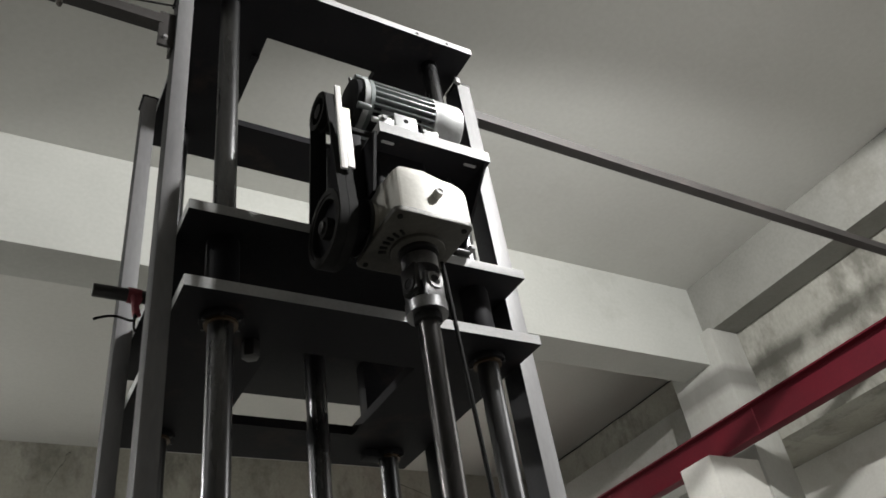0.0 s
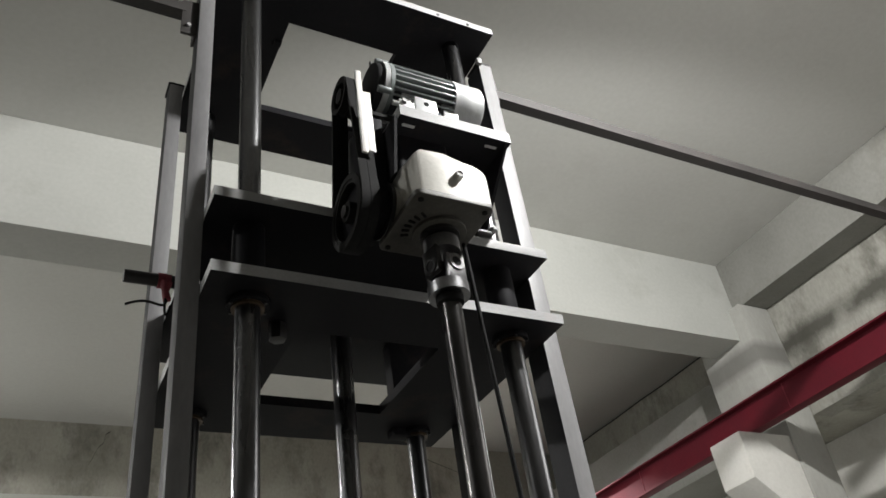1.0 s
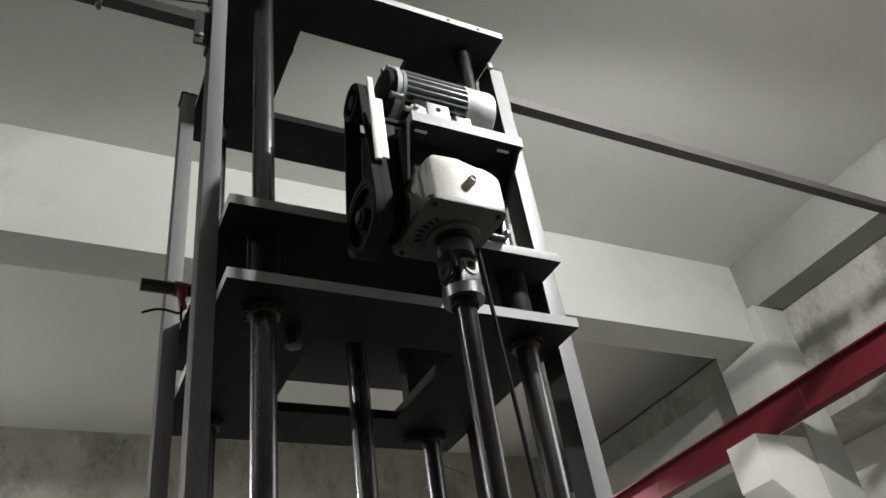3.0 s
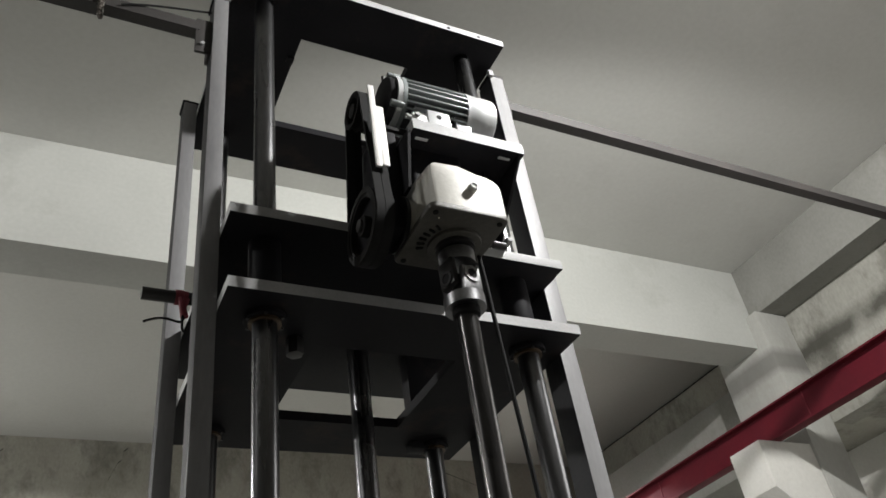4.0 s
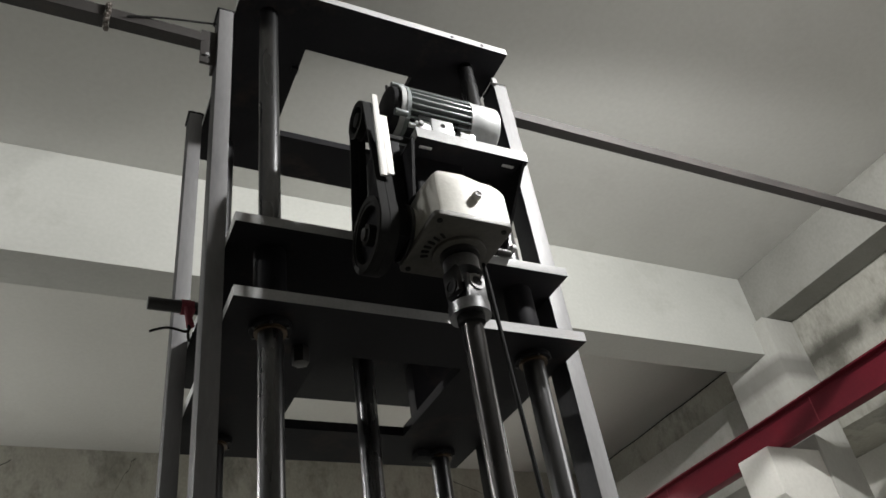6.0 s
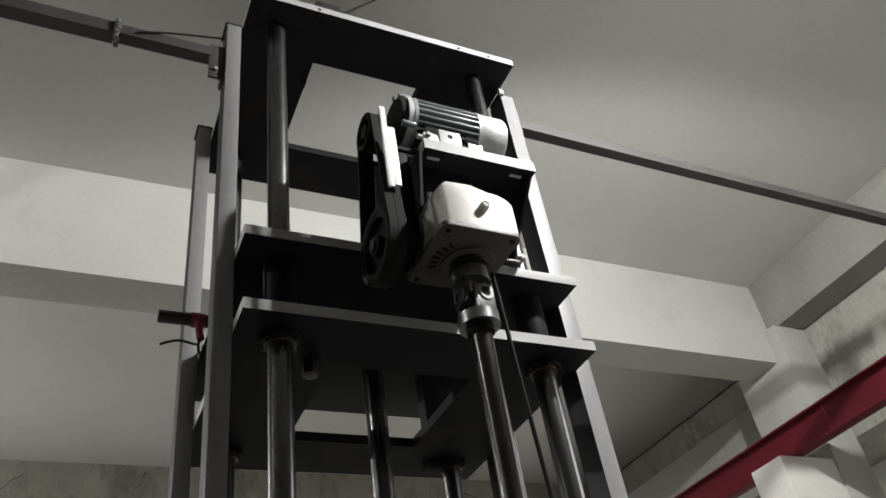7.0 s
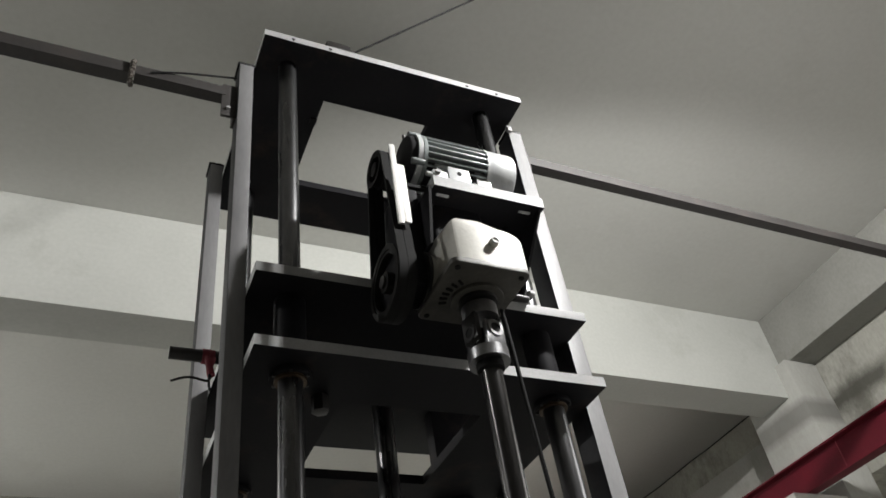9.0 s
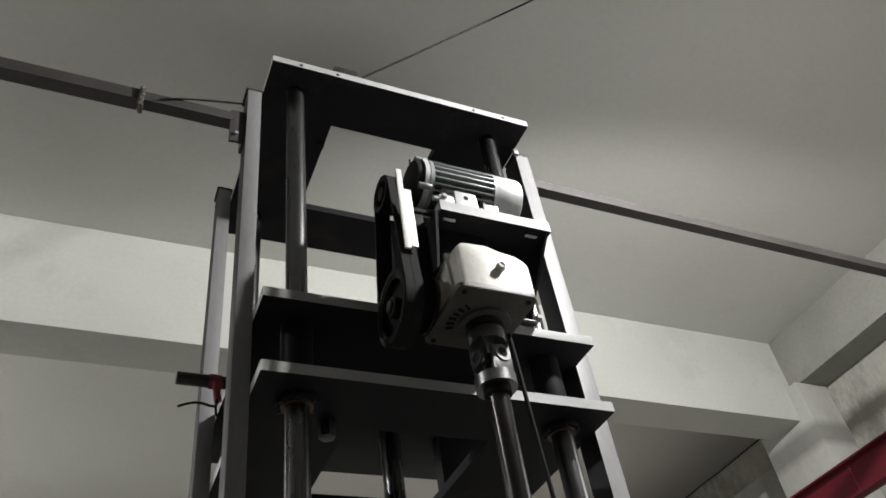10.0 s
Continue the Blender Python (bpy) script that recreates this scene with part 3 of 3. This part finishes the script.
for k in range(3):
    part("grille_ring", ring(B(), (1.240, MY, MZ), "x", 0.03 + 0.018 * k, 0.024 + 0.018 * k, 0.004, 40), RUBBER, cw)
# feet on the shelf, with bolts
for x in (0.965, 1.115):
    bm = box(B(), x - 0.032, x + 0.032, MY - 0.090, MY + 0.086, CZ + 1.854, CZ + 1.870, 0.002)
    for s in (-1, 1):
        box(bm, x - 0.028, x + 0.028, MY + s * 0.050 - 0.008, MY + s * 0.050 + 0.008, CZ + 1.866, CZ + 1.985, 0.003)
    ft = part("foot", bm, COWL, mo, "pale painted foot")
    for s in (-1, 1):
        part("foot_bolt", rod(B(), (x + 0.018, MY + s * 0.074, CZ + 1.870), (x + 0.018, MY + s * 0.074, CZ + 1.886), 0.010, 6), DARKSTEEL, ft)
part("clamp_plate", box(B(), 0.896, 0.940, 1.550, 1.562, CZ + 1.854, CZ + 1.888, 0.003), COWL, mo)
part("clamp_screw", rod(B(), (0.912, 1.540, CZ + 1.875), (0.912, 1.552, CZ + 1.875), 0.009, 6), EDGE, mo)
part("clamp_screw", rod(B(), (0.874, 1.556, CZ + 1.866), (0.898, 1.556, CZ + 1.866), 0.008, 12), COWL, mo)
tb = part("clamp_plate", box(B(), 0.952, 1.032, 1.547, 1.558, CZ + 1.854, CZ + 1.915, 0.003), COWL, mo, "pale clamp plate with a hole")
# A dark disc stands for the hole.
part("bolt_hole_disc", rod(B(), (0.992, 1.5455, CZ + 1.888), (0.992, 1.555, CZ + 1.888), 0.009, 18), RUBBER, tb)
part("rating_plate", box(B(), 0.985, 1.065, MY - 0.030, MY + 0.022, MZ + 0.097, MZ + 0.103, 0.002), EDGE, mo, "blank bare metal rating plate")
part("lifting_eye", ring(B(), (0.870, MY, MZ + 0.109), "x", 0.018, 0.010, 0.010, 24), DARKSTEEL, mo)
pulley("motor_pulley", PX, QY, QZ, QR, mo)

for dx, dz, r in ((-0.012, 0.006, 0.006), (0.010, 0.010, 0.005)):
    part("eye_screw", rod(B(), (0.870 + dx, MY - 0.01, MZ + 0.098), (0.870 + dx, MY - 0.01, MZ + 0.118 + dz), r, 8), DARKSTEEL, mo)
part("cable_gland", rod(B(), (1.142, MY + 0.01, MZ + 0.096), (1.142, MY + 0.01, MZ + 0.116), 0.008, 10, r2=0.004), EDGE, mo)

# ---- drive belts ----
def belt(x, w, label):
    """A closed belt round both pulleys."""
    bm = B()
    th = 0.008
    d = Vector((PY - QY, PZ - QZ))
    L = d.length
    base = math.atan2(d.y, d.x)
    al = math.acos((QR - PR) / L)
    loop = []
    r1, r2 = QR + 0.002, PR + 0.002
    for cy, cz, r, a0, a1 in ((QY, QZ, r1, base + al, base + math.tau - al), (PY, PZ, r2, base - al, base + al)):
        for k in range(15):
            a = a0 + (a1 - a0) * k / 14
            loop.append((cy, cz, r, a))
    rings = []
    for cy, cz, r, a in loop:
        rings.append([bm.verts.new((x + sx * w / 2, cy + (r + o) * math.cos(a), cz + (r + o) * math.sin(a))) for sx, o in ((-1, 0), (1, 0), (1, th), (-1, th))])
    for p, q in zip(rings, rings[1:] + rings[:1]):
        for k in range(4):
            bm.faces.new((p[k], p[(k + 1) % 4], q[(k + 1) % 4], q[k]))
    bmesh.ops.recalc_face_normals(bm, faces=bm.faces)
    return solid("drive_belt", bm, RUBBER, label, "drive belt", "belts on the pulleys")


belt(PX - 0.0138, 0.0265, "black rubber drive belt on the motor pulley")
belt(PX + 0.0138, 0.0265, "black rubber drive belt on the motor pulley")

bg = thing("belt_guard", (0.80, 1.60, CZ + 1.66), "pale angle iron guarding the drive belts", "belt guard")
bm = box(B(), 0.752, 0.771, 1.552, 1.560, CZ + 1.615, CZ + 1.968, 0.001)
part("front_leg", bm, BELTGUARD, bg)
bm = box(B(), 0.7715, 0.806, 1.572, 1.578, CZ + 1.645, CZ + 1.900, 0.001)
part("side_leg", bm, BELTGUARD, bg)
bm = box(B(), 0.777, 0.892, 1.5785, 1.592, CZ + 1.812, CZ + 1.828, 0.001)
part("tie_bar", bm, RUBBER, bg)

# ---- drill shaft with its universal joint ----
SX, SY = 1.015, 1.632
BRIGHT = surface("bright_turned_steel", (0.17, 0.17, 0.174), (0.29, 0.29, 0.294), 16.0, 0.36, 1.0, 0.04, 140, (0.10, 0.09, 0.08), 0.6, 9.0)
uj = thing("drill_shaft", (SX, SY, 0.0), "dark drill shaft below a bright universal joint", "drill shaft")
part("spindle", rod(B(), (SX, SY, CZ + 1.385), (SX, SY, CZ + 1.44), 0.036, 36), DARKSTEEL, uj)
part("upper_collar", rod(B(), (SX, SY, CZ + 1.350), (SX, SY, CZ + 1.394), 0.054, 44), BRIGHT, uj, "bright turned steel collar")
part("lower_collar", rod(B(), (SX, SY, CZ + 1.200), (SX, SY, CZ + 1.236), 0.060, 44), BRIGHT, uj, "bright turned steel collar")
part("lower_nose", rod(B(), (SX, SY, CZ + 1.176), (SX, SY, CZ + 1.202), 0.040, 36, bevel=0.004), RUBBER, uj)
ax = Matrix.Translation((SX, SY, CZ + 1.292)) @ Matrix.Rotation(radians(10), 4, "Z")
bm = rod(B(), (0, -0.050, 0), (0, 0.050, 0), 0.013, 24)
rod(bm, (-0.050, 0, 0), (0.050, 0, 0), 0.013, 24)
box(bm, -0.020, 0.020, -0.020, 0.020, -0.020, 0.020, 0.004)
bmesh.ops.transform(bm, matrix=ax, verts=bm.verts)
part("cross", bm, DARKSTEEL, uj)
for turn, z0, z1 in ((0, -0.062, 0.026), (180, -0.062, 0.026), (90, -0.026, 0.062), (270, -0.026, 0.062)):
    bm = box(B(), -0.032, 0.032, -0.052, -0.034, z0, z1, 0.004)
    ring(bm, (0, -0.053, 0), "y", 0.027, 0.0165, 0.006, 28)
    bmesh.ops.transform(bm, matrix=ax @ Matrix.Rotation(radians(turn), 4, "Z"), verts=bm.verts)
    arm = part("yoke_arm", bm, BRIGHT if turn in (0, 180) else DARKSTEEL, uj)
    # Dark disc standing for the open eye of the yoke.
    bm = rod(B(), (0, -0.0535, 0), (0, -0.05, 0), 0.0165, 24)
    bmesh.ops.transform(bm, matrix=ax @ Matrix.Rotation(radians(turn), 4, "Z"), verts=bm.verts)
    part("yoke_hole_disc", bm, RUBBER, arm)
# Shaft steel darkened to make up for shade the lamps leave out.
SHAFT = surface("dimmed_shaft_steel", (0.035, 0.034, 0.034), (0.075, 0.072, 0.070), 10.0, 0.26, 0.9, 0.03, 130, stretch=(1, 1, 0.25))
part("shaft", rod(B(), (SX, SY, 0.0), (SX, SY, CZ + 1.17), 0.031, 36), SHAFT, uj, "drill shaft darkened for shade")

# ---- lifting cylinder ----
cy = thing("hydraulic_cylinder", (0.955, 2.305, 0.06), "dark steel lifting cylinder with a shiny rod", "hydraulic cylinder")
part("piston_rod", rod(B(), (0.955, 2.305, 0.06), (0.955, 2.305, ZA - 0.03), 0.036, 40), CHROME, cy)
part("rod_head", rod(B(), (0.955, 2.305, ZA - 0.03), (0.955, 2.305, ZA), 0.055, 32, bevel=0.004), DARKSTEEL, cy)

# ---- brace tubes ----
RUST = surface("weld_bead", (0.07, 0.058, 0.05), (0.13, 0.115, 0.10), 40.0, 0.7, 0.3, 0.5, 150)


def tube(bm, x0, x1, y0, y1, z0, z1, wall=0.004):
    """A hollow square tube along x."""
    ys, zs = (y0, y1, y1, y0), (z0, z0, z1, z1)
    yi, zi = (y0 + wall, y1 - wall, y1 - wall, y0 + wall), (z0 + wall, z0 + wall, z1 - wall, z1 - wall)
    a = [[bm.verts.new((x, p, q)) for p, q in zip(ys, zs)] for x in (x0, x1)]
    b = [[bm.verts.new((x, p, q)) for p, q in zip(yi, zi)] for x in (x0, x1)]
    for k in range(4):
        j = (k + 1) % 4
        bm.faces.new((a[0][k], a[0][j], a[1][j], a[1][k]))
        bm.faces.new((b[0][j], b[0][k], b[1][k], b[1][j]))
        for e in (0, 1):
            bm.faces.new((a[e][k], b[e][k], b[e][j], a[e][j]))
    bmesh.ops.recalc_face_normals(bm, faces=bm.faces)
    return bm


bl = thing("brace_tube", (-0.1, 1.97, CZ + 2.50), "dark welded square steel tube bracing the machine", "brace tube", "brace tubes")
part("tube", tube(B(), -0.045, 0.285, 1.948, 1.998, CZ + 2.534, CZ + 2.583), TUBE, bl)
part("tube", tube(B(), -12, -0.065, 1.945, 2.001, CZ + 2.528, CZ + 2.586), TUBE, bl)
bm = B()
for k in range(14):
    q = k * math.tau / 14
    bmesh.ops.create_icosphere(bm, subdivisions=1, radius=0.011, matrix=Matrix.Translation((-0.055 + rng.uniform(-0.004, 0.004), 1.97 + 0.036 * max(-1, min(1, 1.4 * math.cos(q))), CZ + 2.558 + 0.030 * max(-1, min(1, 1.4 * math.sin(q))))))
part("weld", bm, RUST, bl, "lumpy weld bead")
bk = part("bracket", box(B(), 0.272, 0.330, 1.950, 1.962, CZ + 2.415, CZ + 2.60, 0.002), TUBE, bl)
part("bracket_leg", box(B(), 0.318, 0.3285, 1.955, 2.01, CZ + 2.415, CZ + 2.60, 0.002), TUBE, bl)
part("bracket_bolt", rod(B(), (0.298, 1.940, CZ + 2.455), (0.298, 1.951, CZ + 2.455), 0.008, 6), EDGE, bk)
br = thing("brace_tube", (3.0, 1.97, CZ + 2.52), "dark welded square steel tube bracing the machine", "brace tube", "brace tubes")
bm = tube(B(), 1.611, 5.20, 1.946, 1.997, CZ + 2.550, CZ + 2.600)
for v in bm.verts:   # sloped down towards the wall to fit the camera's view
    v.co.z -= 0.009 * (v.co.x - 1.611)
part("tube", bm, TUBE, br)
part("bracket", box(B(), 1.611, 1.619, 1.935, 2.005, CZ + 2.50, CZ + 2.64, 0.002), TUBE, br)

# ---- top pulley block, wires and hose ----
tbk = thing("pulley_block", (0.72, 1.88, ZT + 0.036), "small dark steel pulley block on the top plate", "pulley block")
part("cheek", box(B(), 0.655, 0.765, 1.812, 1.88, ZT + 0.036, ZT + 0.104, 0.018), DARKSTEEL, tbk)
part("lug", box(B(), 0.740, 0.785, 1.815, 1.845, ZT + 0.036, ZT + 0.076, 0.006), DARKSTEEL, tbk)
cable("steel_rope", [(0.778, 1.82, CZ + 2.845), (1.06, 1.724, CZ + 3.053), (1.343, 1.629, CZ + 3.268), (1.625, 1.533, CZ + 3.485)], 0.0045, RUBBER, "thin steel rope running up to the ceiling", "rope")
cable("tie_wire", [(0.325, 1.955, CZ + 2.66), (0.20, 1.945, CZ + 2.615), (0.10, 1.938, CZ + 2.59), (0.01, 1.94, CZ + 2.548)], 0.004, RUBBER, "thin dark tie wire from the post to the tube", "wire")
cable("oil_hose", [(1.115, 1.665, CZ + 1.452), (1.118, 1.66, CZ + 1.36), (1.112, 1.645, CZ + 1.22), (1.122, 1.65, CZ + 1.05), (1.135, 1.655, CZ + 0.85), (1.150, 1.66, CZ + 0.6), (1.16, 1.66, CZ + 0.2), (1.17, 1.66, 0.0)], 0.0065, RUBBER, "black rubber hose hanging beside the drill shaft", "hose")
cable("signal_wire", [(1.535, 2.39, ZB), (1.535, 2.392, CZ + 1.1), (1.537, 2.393, CZ + 0.8), (1.535, 2.39, 0.06)], 0.006, COWL, "pale thin wire hanging from the carriage", "wire")
